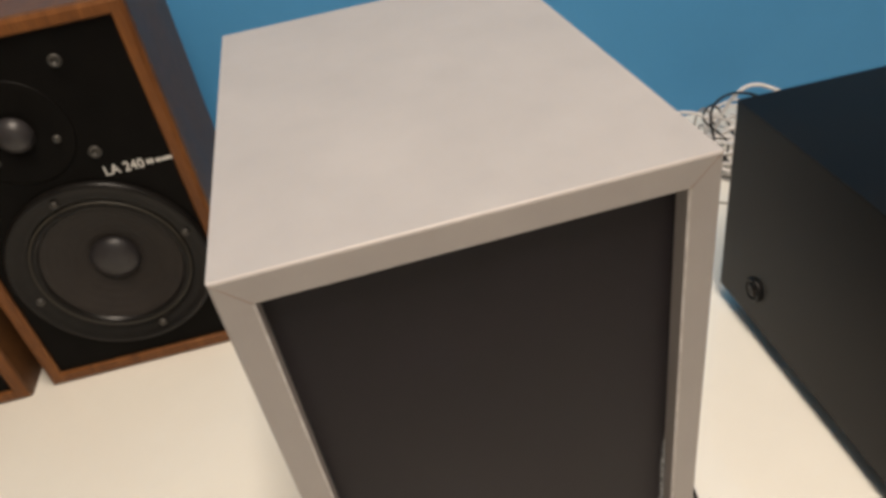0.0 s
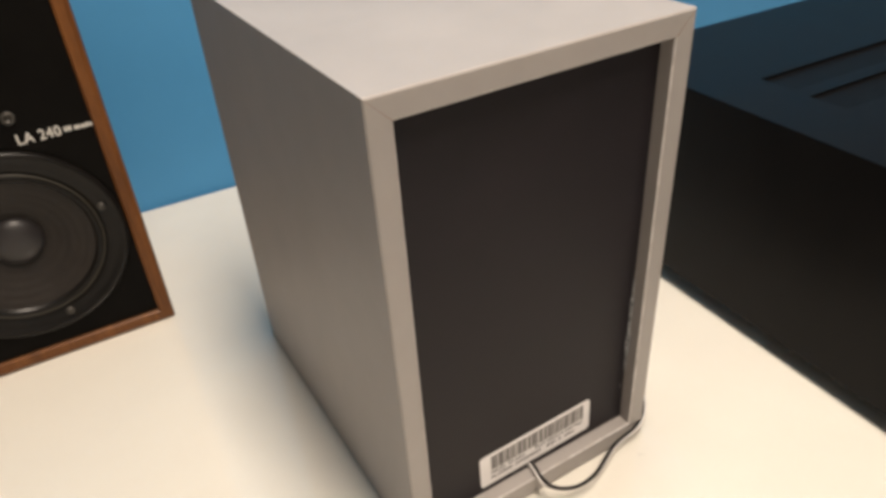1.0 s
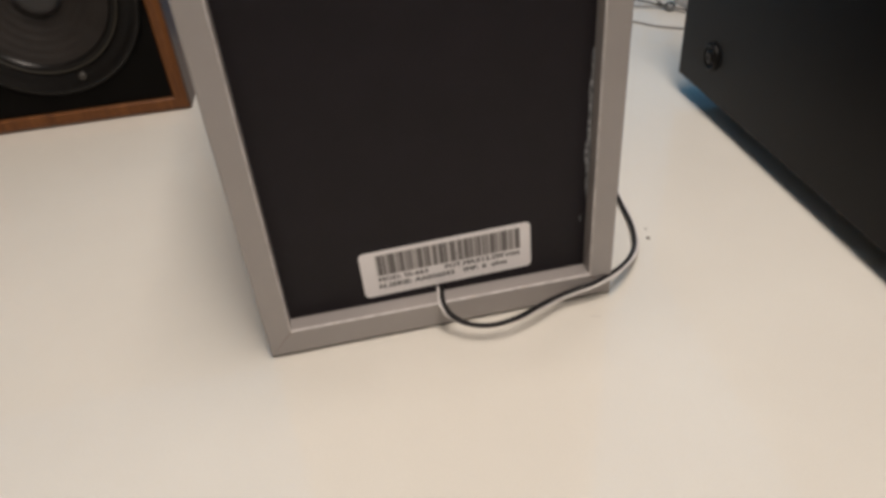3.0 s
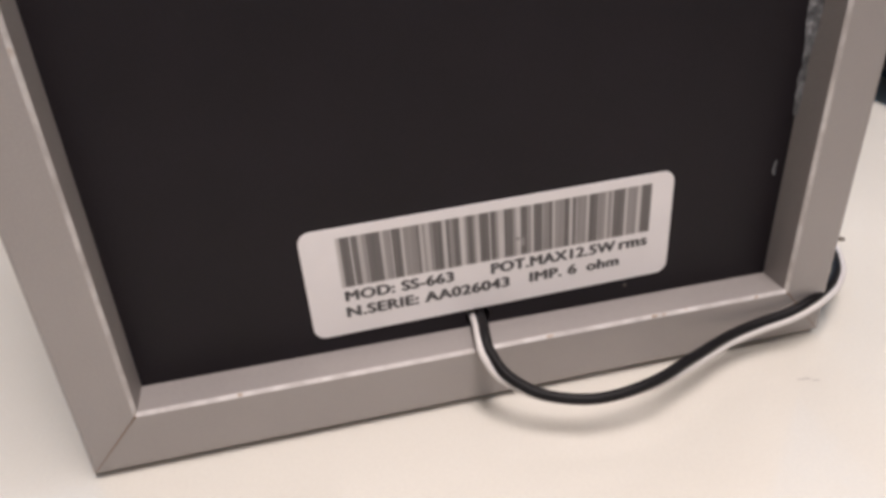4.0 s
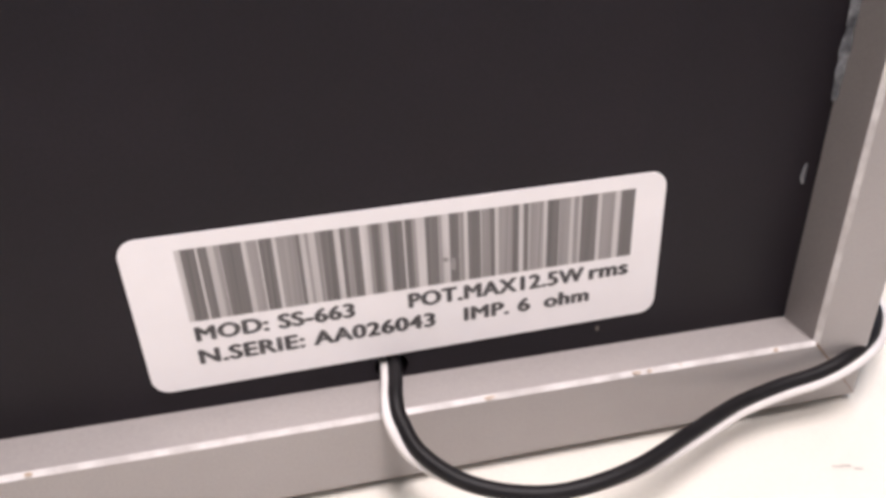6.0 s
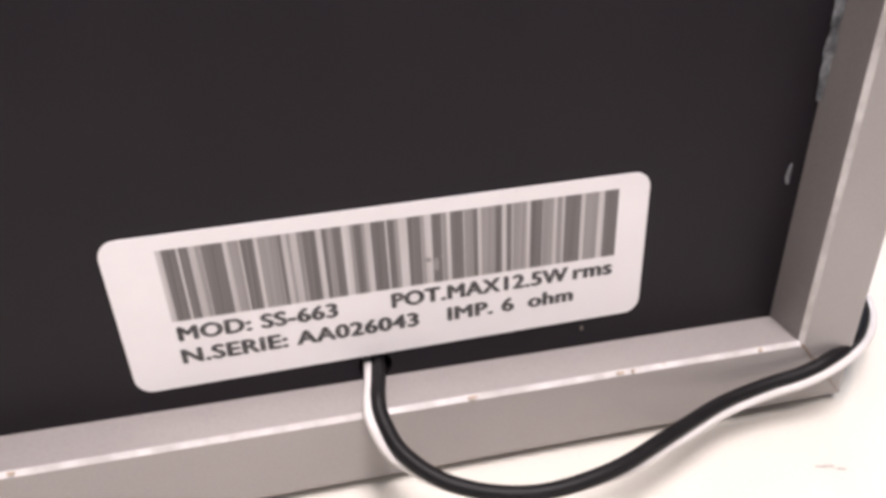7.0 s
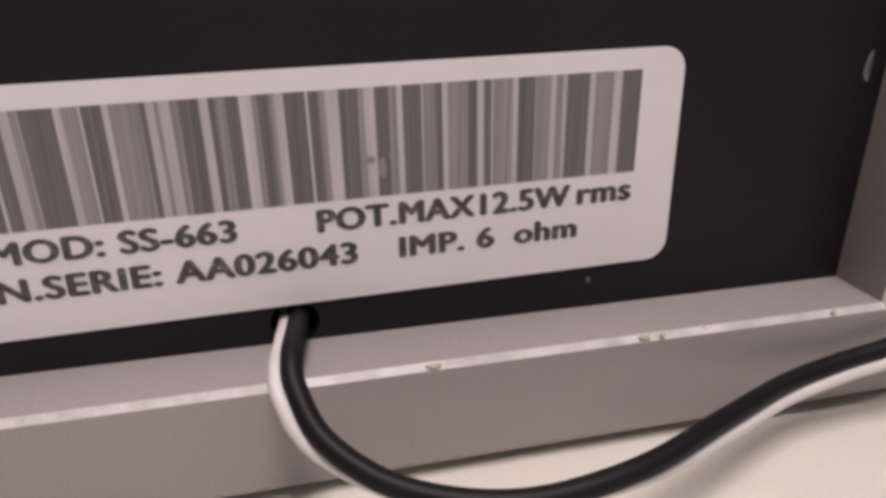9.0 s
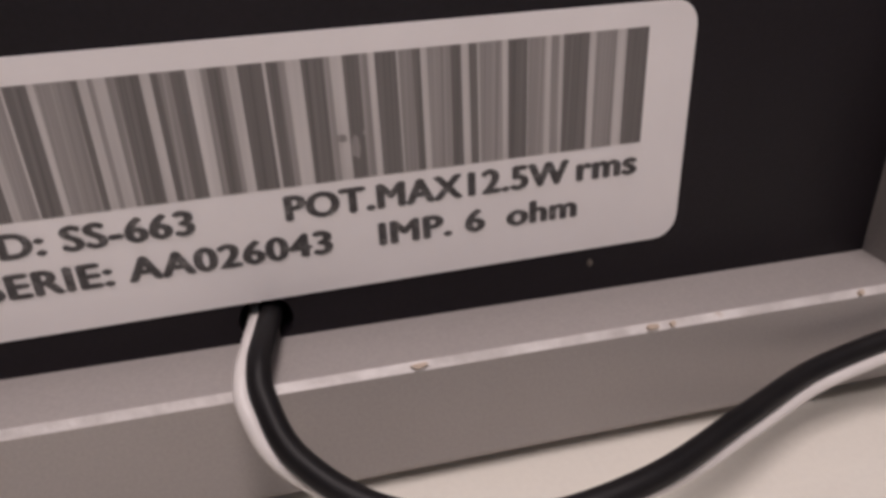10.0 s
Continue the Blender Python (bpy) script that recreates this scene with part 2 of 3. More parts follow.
def holed_plate(x0, x1, z0, z1, hx, hz, hr, y, deep, closed, steps=32):
    """An upright plate at y with a round hole that runs deep into it."""
    bm = bmesh.new()
    corner = [math.atan2(z - hz, x - hx) for x in (x0, x1) for z in (z0, z1)]
    angles = sorted(corner + [2 * math.pi * k / steps - math.pi + 0.01 for k in range(steps)])
    rim, edge, back = [], [], []
    for a in angles:
        c, s = math.cos(a), math.sin(a)
        across = (x1 - hx) / c if c > 1e-9 else (x0 - hx) / c if c < -1e-9 else 9
        up = (z1 - hz) / s if s > 1e-9 else (z0 - hz) / s if s < -1e-9 else 9
        reach = min(across, up)
        rim.append(bm.verts.new((hx + hr * c, y, hz + hr * s)))
        edge.append(bm.verts.new((hx + reach * c, y, hz + reach * s)))
        back.append(bm.verts.new((hx + hr * c, y + deep, hz + hr * s)))
    for k in range(len(angles)):
        j = (k + 1) % len(angles)
        bm.faces.new((rim[k], rim[j], edge[j], edge[k]))
        bm.faces.new((rim[k], rim[j], back[j], back[k]))
    if closed:
        bm.faces.new(back)
    return bm


def text_mesh(words, width, height, place, layers=((0, 0),)):
    """Built-in font, stretched to a width and cap height; layers are shifts that thicken it; place turns (u, v, layer) into a point."""
    cu = bpy.data.curves.new("words", "FONT")
    cu.body = words
    cu.resolution_u = 4
    cu.space_character = 1.06
    ob = new("words", cu)
    me = bpy.data.meshes.new_from_object(ob.evaluated_get(bpy.context.evaluated_depsgraph_get()))
    bpy.data.objects.remove(ob)
    lo, hi = (f(v.co.x for v in me.vertices) for f in (min, max))
    top = max(v.co.y for v in me.vertices)
    reach = max(du for du, dv in layers), max(dv for du, dv in layers)
    bm = bmesh.new()
    for k, (du, dv) in enumerate(layers):
        first = len(bm.verts)
        bm.from_mesh(me)
        bm.verts.ensure_lookup_table()
        for v in bm.verts[first:]:
            v.co = place((v.co.x - lo) / (hi - lo) * (width - reach[0]) + du, v.co.y / top * (height - reach[1]) + dv, k)
    bpy.data.meshes.remove(me)
    return bm


# ---------------------------------------------------------------- the room
WALL_Y = 0.588
X0, X1, Y0, Z0, Z1 = -3.2, 2.0, -1.9, -0.75, 1.72


def slab(name, lo, hi, mat, label, category):
    return tagged(part(name, box(lo, hi), mat), label, category, kind="structure")


slab("floor", (X0 - 0.1, Y0 - 0.1, Z0 - 0.1), (X1 + 0.1, WALL_Y + 0.30, Z0), M_floor, "beige tiled floor of the room", "floor")
slab("ceiling", (X0 - 0.1, Y0 - 0.1, Z1), (X1 + 0.1, WALL_Y + 0.30, Z1 + 0.1), M_plain, "plain white ceiling", "ceiling")
slab("wall_north", (X0 - 0.1, WALL_Y, Z0), (X1 + 0.1, WALL_Y + 0.1, Z1), M_wall, "bright blue painted wall behind the desk", "wall")
bpy.data.objects["wall_north"].rotation_euler.z = radians(-2.6)
slab("wall_south", (X0 - 0.1, Y0 - 0.1, Z0), (X1 + 0.1, Y0, Z1), M_plain, "plain white painted wall", "wall")
# unseen wall, added far off and dark so left-facing sides stay dim
slab("wall_west", (X0 - 0.1, Y0, Z0), (X0, WALL_Y + 0.145, Z1), M_west, "unseen brown-beige wall, added to keep left-facing sides dim", "wall")
slab("wall_east", (X1, Y0, Z0), (X1 + 0.1, WALL_Y, Z1), M_plain, "plain white painted wall", "wall")

light = thing("ceiling_light", LAMP_AT, "wide white fluorescent ceiling light with four tubes, switched on", "ceiling light")
part("housing", box((-0.20, -0.60, -0.03), (0.20, 0.60, 0.06), 0.006), M_leg, light)
for tx in (-0.135, -0.045, 0.045, 0.135):
    part("tube", lathe([(0, -0.56), (0.013, -0.56), (0.013, 0.56), (0, 0.56)], (tx, 0, -0.047), "y", 20), M_glow, light, "glowing tube", True)

# ---------------------------------------------------------------- the desk
desk = thing("desk", (0.3, 0.05, Z0), "glossy white laminate desk standing against the blue wall", "desk")
part("desktop", box((-1.15, -0.46, 0.715), (1.2, 0.522, 0.75), 0.003), M_table, desk)
desk.rotation_euler.z = radians(-2.6)
for lx in (-1.08, 1.08):
    for ly in (-0.40, 0.44):
        part("leg", box((lx - 0.025, ly - 0.025, 0), (lx + 0.025, ly + 0.025, 0.715), 0.003), M_leg, desk)

# ---------------------------------------------------------------- silver loudspeaker seen from the back
W, H, D, F, FB, R, LIFT = 0.192, 0.3138, 0.2722, 0.0133, 0.0155, 0.0099, 0.0016
spk = thing("loudspeaker", (0, 0, 0), "silver-grey vinyl-wrapped loudspeaker, black hardboard back with a barcode label", "loudspeaker")
silver = [M_silver, M_worn]
part("bottom_board", board(W, D, FB, lambda s, y, z: (s, y, LIFT + z), start=F / FB, end=F / FB), silver, spk)
part("top_board", board(W, D, F, lambda s, y, z: (s, y, LIFT + H - z)), silver, spk)
part("side_board", board(H, D, F, lambda s, y, z: (z, y, LIFT + s), start=FB / F), silver, spk)
part("side_board", board(H, D, F, lambda s, y, z: (W - z, y, LIFT + s), start=FB / F), silver, spk)
for sx in (0.0, W):
    for sz in (0.0, H):
        ix, iz = (F if sx == 0 else -F), (FB if sz == 0 else -F)
        g = 0.00014
        bm = bmesh.new()
        p, q = Vector((sx + ix * 0.06, -0.00012, LIFT + sz + iz * 0.06)), Vector((sx + ix * 0.97, -0.00012, LIFT + sz + iz * 0.97))
        n = Vector((-(q - p).z, 0, (q - p).x)).normalized() * g
        lo = [bm.verts.new(c) for c in (p - n * 0.4, q - n, q + n, p + n * 0.4)]
        hi = [bm.verts.new(v.co + Vector((0, 0.0006, 0))) for v in lo]
        bm.faces.new(lo)
        bm.faces.new(hi)
        for k in range(4):
            bm.faces.new((lo[k], lo[(k + 1) % 4], hi[(k + 1) % 4], hi[k]))
        part("mitre_joint", bm, M_seam, spk, "open brown mitre joint")
for px in (0.02, W - 0.02):
    for py in (0.02, D - 0.02):
        part("foot_pad", lathe([(0, 0), (0.006, 0), (0.006, LIFT + 0.0002), (0, LIFT + 0.0002)], (px, py, 0), "z", 16), M_black, spk)
part("front_baffle", box((F, D - 0.018, LIFT + FB), (W - F, D - 0.004, LIFT + H - F), 0.001), M_black, spk)

# bare chips where the vinyl is rubbed through on the lower ridge
rng = random.Random(21)
for cx, cw in ((0.036, 0.0008), (0.1119, 0.0010), (0.1406, 0.0009), (0.1432, 0.0004), (0.170, 0.0005)):
    bm = bmesh.new()
    ring = []
    for k in range(9):
        a = 2 * math.pi * k / 9
        u, v = cw * math.cos(a) * rng.uniform(0.6, 1.1), 0.00036 * math.sin(a) * rng.uniform(0.6, 1.2)
        ring.append(bm.verts.new((cx + u, 0.00024 + v * 0.7, LIFT + FB - 0.00024 + v * 0.7)))
    for vert in ring:
        vert.co += Vector((0, -0.00016, 0.00016))
    low = [bm.verts.new(vert.co + Vector((0, 0.0004, -0.0004))) for vert in ring]
    bm.faces.new(ring)
    for k in range(9):
        bm.faces.new((ring[k], ring[(k + 1) % 9], low[(k + 1) % 9], low[k]))
    part("edge_chip", bm, M_chip, spk, "brown chip in the rubbed edge")

# black back panel with the round cable hole through it
HX, HZ, HR = 0.0960, 0.0199, 0.0031
bm = holed_plate(F - 0.001, W - F + 0.001, LIFT + FB - 0.001, LIFT + H - F + 0.001, HX, HZ, HR, R, 0.02, True)
part("back_panel", bm, M_panel, spk, "matt black hardboard back panel")

# dried glue along the inner corner
rng = random.Random(4)
for gz, gl, gw, off in ((0.135, 0.018, 0.0010, 0), (0.112, 0.040, 0.0019, 0), (0.088, 0.024, 0.0024, 0), (0.070, 0.014, 0.0014, 0), (0.0494, 0.0042, 0.0010, 0.0026)):
    bm = bmesh.new()
    a, b = [], []
    for k in range(9):
        z = gz - gl / 2 + gl * k / 8
        w = gw * (0.35 + 0.65 * math.sin(math.pi * (k + 0.4) / 8.8)) * rng.uniform(0.6, 1.1)
        a.append(bm.verts.new((W - F - 0.0002 - off, R - 0.0004 - w * 0.8 * (off == 0), z)))
        b.append((bm.verts.new((W - F - 0.0004 - off - w * 0.3, R - 0.0006, z)), bm.verts.new((W - F - 0.0003 - off - w, R - 0.0003, z))))
    for k in range(8):
        bm.faces.new((a[k], a[k + 1], b[k + 1][0], b[k][0]))
        bm.faces.new((b[k][0], b[k + 1][0], b[k + 1][1], b[k][1]))
    part("glue_smear", bm, M_glue, spk, "greyish dried glue smear")

bm = bmesh.new()
bmesh.ops.create_icosphere(bm, subdivisions=2, radius=0.0004)
for v in bm.verts:
    v.co = Vector((v.co.x, v.co.y * 0.4, v.co.z * 1.4)) * (1 + 0.4 * noise.noise(v.co * 2500)) + Vector((0.1365, R, 0.0213))
part("paint_speck", bm, M_crumb, spk, "tiny brown speck")

# rating label: a slightly tilted paper sticker with bars and print
LW, LH, TILT_L = 0.0956, 0.0292, radians(1.3)
LX, LZ = 0.0549, 0.0216


def on_label(lift):
    def put(u, v):
        u *= 0.973
        return (LX + u * math.cos(TILT_L) - v * math.sin(TILT_L), R - lift, LZ + u * math.sin(TILT_L) + v)
    return put


bm = bmesh.new()
cr = 0.0030
outline = []
for cx, cz, a0 in ((LW - cr, LH - cr, 0), (cr, LH - cr, 90), (cr, cr, 180), (LW - cr, cr, 270)):
    for k in range(7):
        a = radians(a0 + 15 * k)
        outline.append((cx + cr * math.cos(a), cz + cr * math.sin(a)))
lo = [bm.verts.new(on_label(0.00028)(u, v)) for u, v in outline]
hi = [bm.verts.new(on_label(0.0)(u, v)) for u, v in outline]
bm.faces.new(lo)
for k in range(len(lo)):
    j = (k + 1) % len(lo)
    bm.faces.new((lo[k], lo[j], hi[j], hi[k]))
sticker = part("rating_label", bm, M_label, spk, "white paper rating label with rounded corners and barcode")

ink = on_label(0.00034)


def bars(name, spans, low, high, mat):
    for u, w in spans:
        b = bmesh.new()
        b.faces.new([b.verts.new(ink(*c)) for c in ((u, low), (u + w, low), (u + w, high), (u, high))])
        part(name, b, mat, sticker)


BOLD = ((0, 0.00010), (0.00024, 0), (0.00024, 0.00022), (0.00050, 0.00012))


def print_line(words, u, v, width, cap):
    return part("print", text_mesh(words, width, cap, lambda a, b, k: on_label(0.00034 + 0.00002 * k)(u + a, v + b), BOLD), M_ink, sticker, "black printed line")


MM = 0.001038
dark_bars = ((9.55, 2.27), (12.24, 1.46), (15.71, 3.47), (21.95, 2.15), (28.0, 0.65), (32.01, 2.31), (35.32, 0.68), (37.17, 1.52), (40.75, 1.38), (43.69, 2.46), (46.51, 1.23), (50.03, 2.22), (54.31, 1.7), (57.72, 2.32), (61.79, 0.87), (65.94, 1.22), (68.04, 0.94), (72.54, 2.21), (79.08, 3.06), (86.75, 2.7))
pale_bars = ((14.83, 0.75), (20.03, 1.7), (24.75, 3.25), (29.53, 0.53), (31.19, 0.82), (36.0, 1.17), (40.06, 0.69), (42.13, 0.52), (47.74, 0.72), (52.25, 0.75), (56.01, 0.95), (60.23, 1.56), (63.37, 2.57), (69.18, 2.66), (74.83, 2.03), (77.62, 0.94), (82.96, 2.55))
ground = bmesh.new()
under = on_label(0.00031)
ground.faces.new([ground.verts.new(under(*c)) for c in ((0.0086, 0.0133), (0.0895, 0.0133), (0.0895, 0.0266), (0.0086, 0.0266))])
part("barcode_ground", ground, M_bar3, sticker, "pale grey smudged print between the bars")
bars("bar", [(u * 0.001, w * 0.001) for u, w in dark_bars], 0.0133, 0.0266, M_bar)
bars("bar", [(u * 0.001, w * 0.001) for u, w in pale_bars], 0.0133, 0.0266, M_bar2)
rng = random.Random(8)
bm = bmesh.new()
over = on_label(0.00038)
for su, sv, ru, rv in ((0.0534, 0.0180, 0.0009, 0.0006), (0.0549, 0.0168, 0.0006, 0.0016), (0.0562, 0.0184, 0.0005, 0.0005)):
    bm.faces.new([bm.verts.new(over(su + ru * rng.uniform(0.6, 1.1) * math.cos(k * math.pi / 5), sv + rv * rng.uniform(0.6, 1.1) * math.sin(k * math.pi / 5))) for k in range(10)])
part("ink_smudge", bm, M_bar2, sticker, "dark smudge across the barcode")
print_line("MOD: SS-663", 8.6 * MM, 9.0 * MM, 26.6 * MM, 2.8 * MM)
print_line("POT.MAX12.5W", 44.5 * MM, 9.0 * MM, 32.8 * MM, 2.9 * MM)
print_line("rms", 78.2 * MM, 9.0 * MM, 7.8 * MM, 2.1 * MM)
print_line("N.SERIE: AA026043", 8.4 * MM, 4.6 * MM, 40.8 * MM, 2.85 * MM)
print_line("IMP. 6", 54.4 * MM, 4.6 * MM, 12.6 * MM, 2.8 * MM)
print_line("ohm", 69.6 * MM, 4.6 * MM, 8.9 * MM, 2.8 * MM)

# twin loudspeaker wire out of the hole, round the cabinet and off behind the amplifier
LEAD = [(0.0960, 0.0220, 0.0198), (0.0958, 0.0120, 0.0199), (0.0950, 0.0050, 0.0206), (0.0941, -0.0004, 0.0203), (0.0943, -0.0040, 0.0182), (0.0972, -0.0086, 0.0142),
        (0.1053, -0.0138, 0.0107), (0.1172, -0.0177, 0.0100), (0.1317, -0.0171, 0.0106), (0.1462, -0.0115, 0.0102), (0.1598, -0.0055, 0.0092), (0.1706, -0.0034, 0.0098),
        (0.1786, -0.0032, 0.0110), (0.1850, -0.0024, 0.0125), (0.1925, 0.0010, 0.0124), (0.2013, 0.0072, 0.0108), (0.2122, 0.0181, 0.0080), (0.2224, 0.0334, 0.0052),
        (0.2300, 0.0551, 0.0034), (0.2350, 0.0857, 0.0028), (0.2420, 0.1250, 0.0028), (0.2650, 0.2400, 0.0028), (0.3100, 0.3800, 0.0028), (0.3620, 0.4780, 0.0028)]
mid = spline(LEAD, 8)
lead = thing("speaker_wire", (0, 0, 0), "thin black and white twin speaker wire trailing across the desk", "cable")
# the pair twists: white to the side, then behind the black, then below it, then level on the desk
TWIST = [(0, (-0.92, -0.25, -0.30)), (34, (-0.90, -0.25, -0.35)), (47, (0.05, 0.55, -0.83)), (59, (0.10, 0.62, -0.78)), (71, (0.15, -0.40, -0.90)), (110, (0.55, -0.62, -0.56)),
         (136, (0.80, -0.58, -0.10))]
sides = []
for i in range(len(mid)):
    k = max(j for j, (at, way) in enumerate(TWIST) if at <= i)
    (at, way), (then, other) = TWIST[k], TWIST[min(k + 1, len(TWIST) - 1)]
    f = (i - at) / (then - at) if then > at else 0.0
    sides.append((Vector(way) * (1 - f) + Vector(other) * f).normalized())
for i in range(len(sides)):
    near = sides[max(0, i - 5):i + 6]
    sides[i] = sum(near, Vector()) / len(near)
part("black_strand", tube([Vector(c) - 0.0010 * s for c, s in zip(mid, sides)], 0.00136), M_wire_b, lead, "black insulated strand", True)
part("white_strand", tube([Vector(c) + 0.0010 * s for c, s in zip(mid, sides)], 0.00092), M_wire_w, lead, "white insulated strand", True)


# ---------------------------------------------------------------- walnut loudspeakers by the wall
def walnut_loudspeaker(at, label, group):
    w, h, d, t = 0.205, 0.336, 0.143, 0.0130
    ob = thing("loudspeaker", at, label, "loudspeaker", group)
    wood_mats = [M_walnut, M_walnut_edge]

    def veneer(name, *a):
        bm = board(*a, round_edge=0.0045, chip=0.0016)
        for f in bm.faces:
            if abs(f.normal.y) > 0.6 and f.calc_center_median().y < 0.01:
                f.material_index = 1
        bm.normal_update()
        for f in bm.faces:
            if f.normal.y and abs(f.normal.y) > 0.5 and f.calc_center_median().y < 0.02:
                f.material_index = 1
        return part(name, bm, wood_mats, ob)

    veneer("bottom_panel", w, d, t, lambda s, y, z: (s, y, z))
    veneer("top_panel", w, d, t, lambda s, y, z: (s, y, h - z))
    veneer("side_panel", h, d, t, lambda s, y, z: (z, y, s))
    veneer("side_panel", h, d, t, lambda s, y, z: (w - z, y, s))
    part("back_panel", box((t, d - 0.012, t), (w - t, d - 0.004, h - t)), M_panel, ob)
    y = 0.004
    wx, wz = w * 0.5 + 0.003, 0.1150
    part("baffle", holed_plate(t - 0.001, w - t + 0.001, t - 0.001, h - t + 0.001, wx, wz, 0.0690, y, 0.012, False, 56), M_baffle, ob, "black painted baffle")
    part("basket_ring", lathe([(0.0855, 0.001), (0.0855, -0.0036), (0.0840, -0.0054), (0.0810, -0.0056), (0.0790, -0.0040), (0.0735, -0.0028), (0.0690, -0.0022), (0.0660, 0.0005)],
                              (wx, y, wz), steps=72), M_rubber, ob, "glossy black woofer ring", True)
    part("glue_ring", lathe([(0.0668, -0.0020), (0.0663, -0.0028), (0.0652, -0.0030), (0.0644, -0.0008)], (wx, y, wz), steps=72), M_ring, ob, "", True)
    part("surround", lathe([(0.0664, 0.0004), (0.0648, -0.0022), (0.0626, -0.0032), (0.0606, -0.0022), (0.0590, 0.0006)], (wx, y, wz), steps=72), M_rubber, ob, "", True)
    cone = [(0.0600, 0.0004)]
    for k in range(1, 25):
        cone.append((0.0600 - (0.0600 - 0.018) * k / 24, 0.0004 + 0.0150 * (k / 24) + 0.0002 * math.sin(k * 1.57)))
    part("cone", lathe(cone, (wx, y, wz), steps=72), M_cone, ob, "dark grey ribbed paper cone", True)
    cap = [(0.0218 * math.cos(a * math.pi / 20), 0.0150 - 0.0115 * math.sin(a * math.pi / 20)) for a in range(0, 11)]
    part("dust_cap", lathe(cap, (wx, y, wz)), M_cap, ob, "domed grey dust cap", True)
    for k in range(4):
        a = radians(14 + 90 * k)
        c = (wx + 0.0735 * math.cos(a), y - 0.0026, wz + 0.0735 * math.sin(a))
        part("screw", lathe([(0, -0.0032), (0.0012, -0.0026), (0.0026, -0.003), (0.0036, -0.0016), (0.0038, 0.0005)], c, steps=16), M_steel, ob, "", True)
    tx, tz = w * 0.5 - 0.016, 0.2505
    part("tweeter_plate", lathe([(0.044, 0.0), (0.044, -0.0005), (0.042, -0.0009), (0.020, -0.0009), (0.016, 0.0)], (tx, y, tz), steps=56), M_baffle, ob, "", True)
    dome = [(0.0145 * math.cos(a * math.pi / 20), -0.0005 - 0.011 * math.sin(a * math.pi / 20)) for a in range(0, 11)]
    part("tweeter_dome", lathe(dome, (tx, y, tz), steps=36), M_cap, ob, "grey fabric tweeter dome", True)
    for k in range(3):
        a = radians(-20 + 120 * k)
        c = (tx + 0.030 * math.cos(a), y - 0.0009, tz + 0.030 * math.sin(a))
        part("screw", lathe([(0, -0.0028), (0.0012, -0.0022), (0.0024, -0.0026), (0.0033, -0.0014), (0.0035, 0.0005)], c, steps=16), M_steel, ob, "", True)
    for gx, gz in ((0.140, 0.299), (0.040, 0.299), (0.1365, 0.2225), (0.040, 0.2225)):
        part("grille_socket", lathe([(0.0052, 0.0005), (0.0052, -0.0014), (0.0042, -0.002), (0.0026, -0.0018), (0.0022, -0.0003), (0, -0.0003)], (gx, y, gz), steps=20),
             M_steel, ob, "", True)
    joined = text_mesh("LA 240", 0.0318, 0.0086, lambda a, b, k: (0.1364 + a, y - 0.0003 - 0.00004 * k, 0.2000 + b),
                       ((0, 0.0001), (0.0004, 0), (0.0004, 0.0003)))
    part("model_name", joined, M_print, ob, "white printed model name")
    bm = bmesh.new()
    for u, wd, hh in ((0.1706, 0.0024, 0.0040), (0.1735, 0.0026, 0.0040), (0.1780, 0.0044, 0.0032), (0.1830, 0.0029, 0.0030), (0.1864, 0.0024, 0.0036), (0.1893, 0.0030, 0.0030)):
        bm.faces.new([bm.verts.new(c) for c in ((u, y - 0.0003, 0.2020), (u + wd, y - 0.0003, 0.2020), (u + wd, y - 0.0003, 0.2020 + hh), (u, y - 0.0003, 0.2020 + hh))])
    part("small_print", bm, M_print, ob)
    return ob


GROUP = "walnut loudspeakers by the wall"
la = walnut_loudspeaker((-0.2729, 0.3600, 0), "walnut-veneered bookshelf loudspeaker with black baffle and exposed woofer", GROUP)
la.rotation_euler.z = radians(-1.4)
copy_thing(la, pose(-0.4960, 0.3560, 0, 0, 0, -0.8))

# ---------------------------------------------------------------- amplifier
AX, AY0, AY1, AZ0, AZ1, AW = 0.3317, -0.1558, 0.2372, 0.0175, 0.1955, 0.430
amp = thing("amplifier", (AX, AY0, 0), "black steel hi-fi amplifier with vent slots in its lid", "amplifier")
amp.rotation_euler.z = radians(-2.7)
d = AY1 - AY0
part("side_cover", box((0, 0.004, AZ0), (0.0016, d, AZ1 - 0.001), 0.0006), M_amp, amp)
part("side_cover", box((AW - 0.0016, 0.004, AZ0), (AW, d, AZ1 - 0.001), 0.0006), M_amp, amp)
slots = [(0.060, 0.330, 0.183, 0.216), (0.060, 0.330, 0.230, 0.263)]
xs, ys = sorted({0.0, AW, 0.060, 0.330}), sorted({0.004, d, 0.183, 0.216, 0.230, 0.263})
bm = bmesh.new()
grid = {}


def gv(x, y, z):
    key = (round(x, 5), round(y, 5), round(z, 5))
    if key not in grid:
        grid[key] = bm.verts.new(key)
    return grid[key]


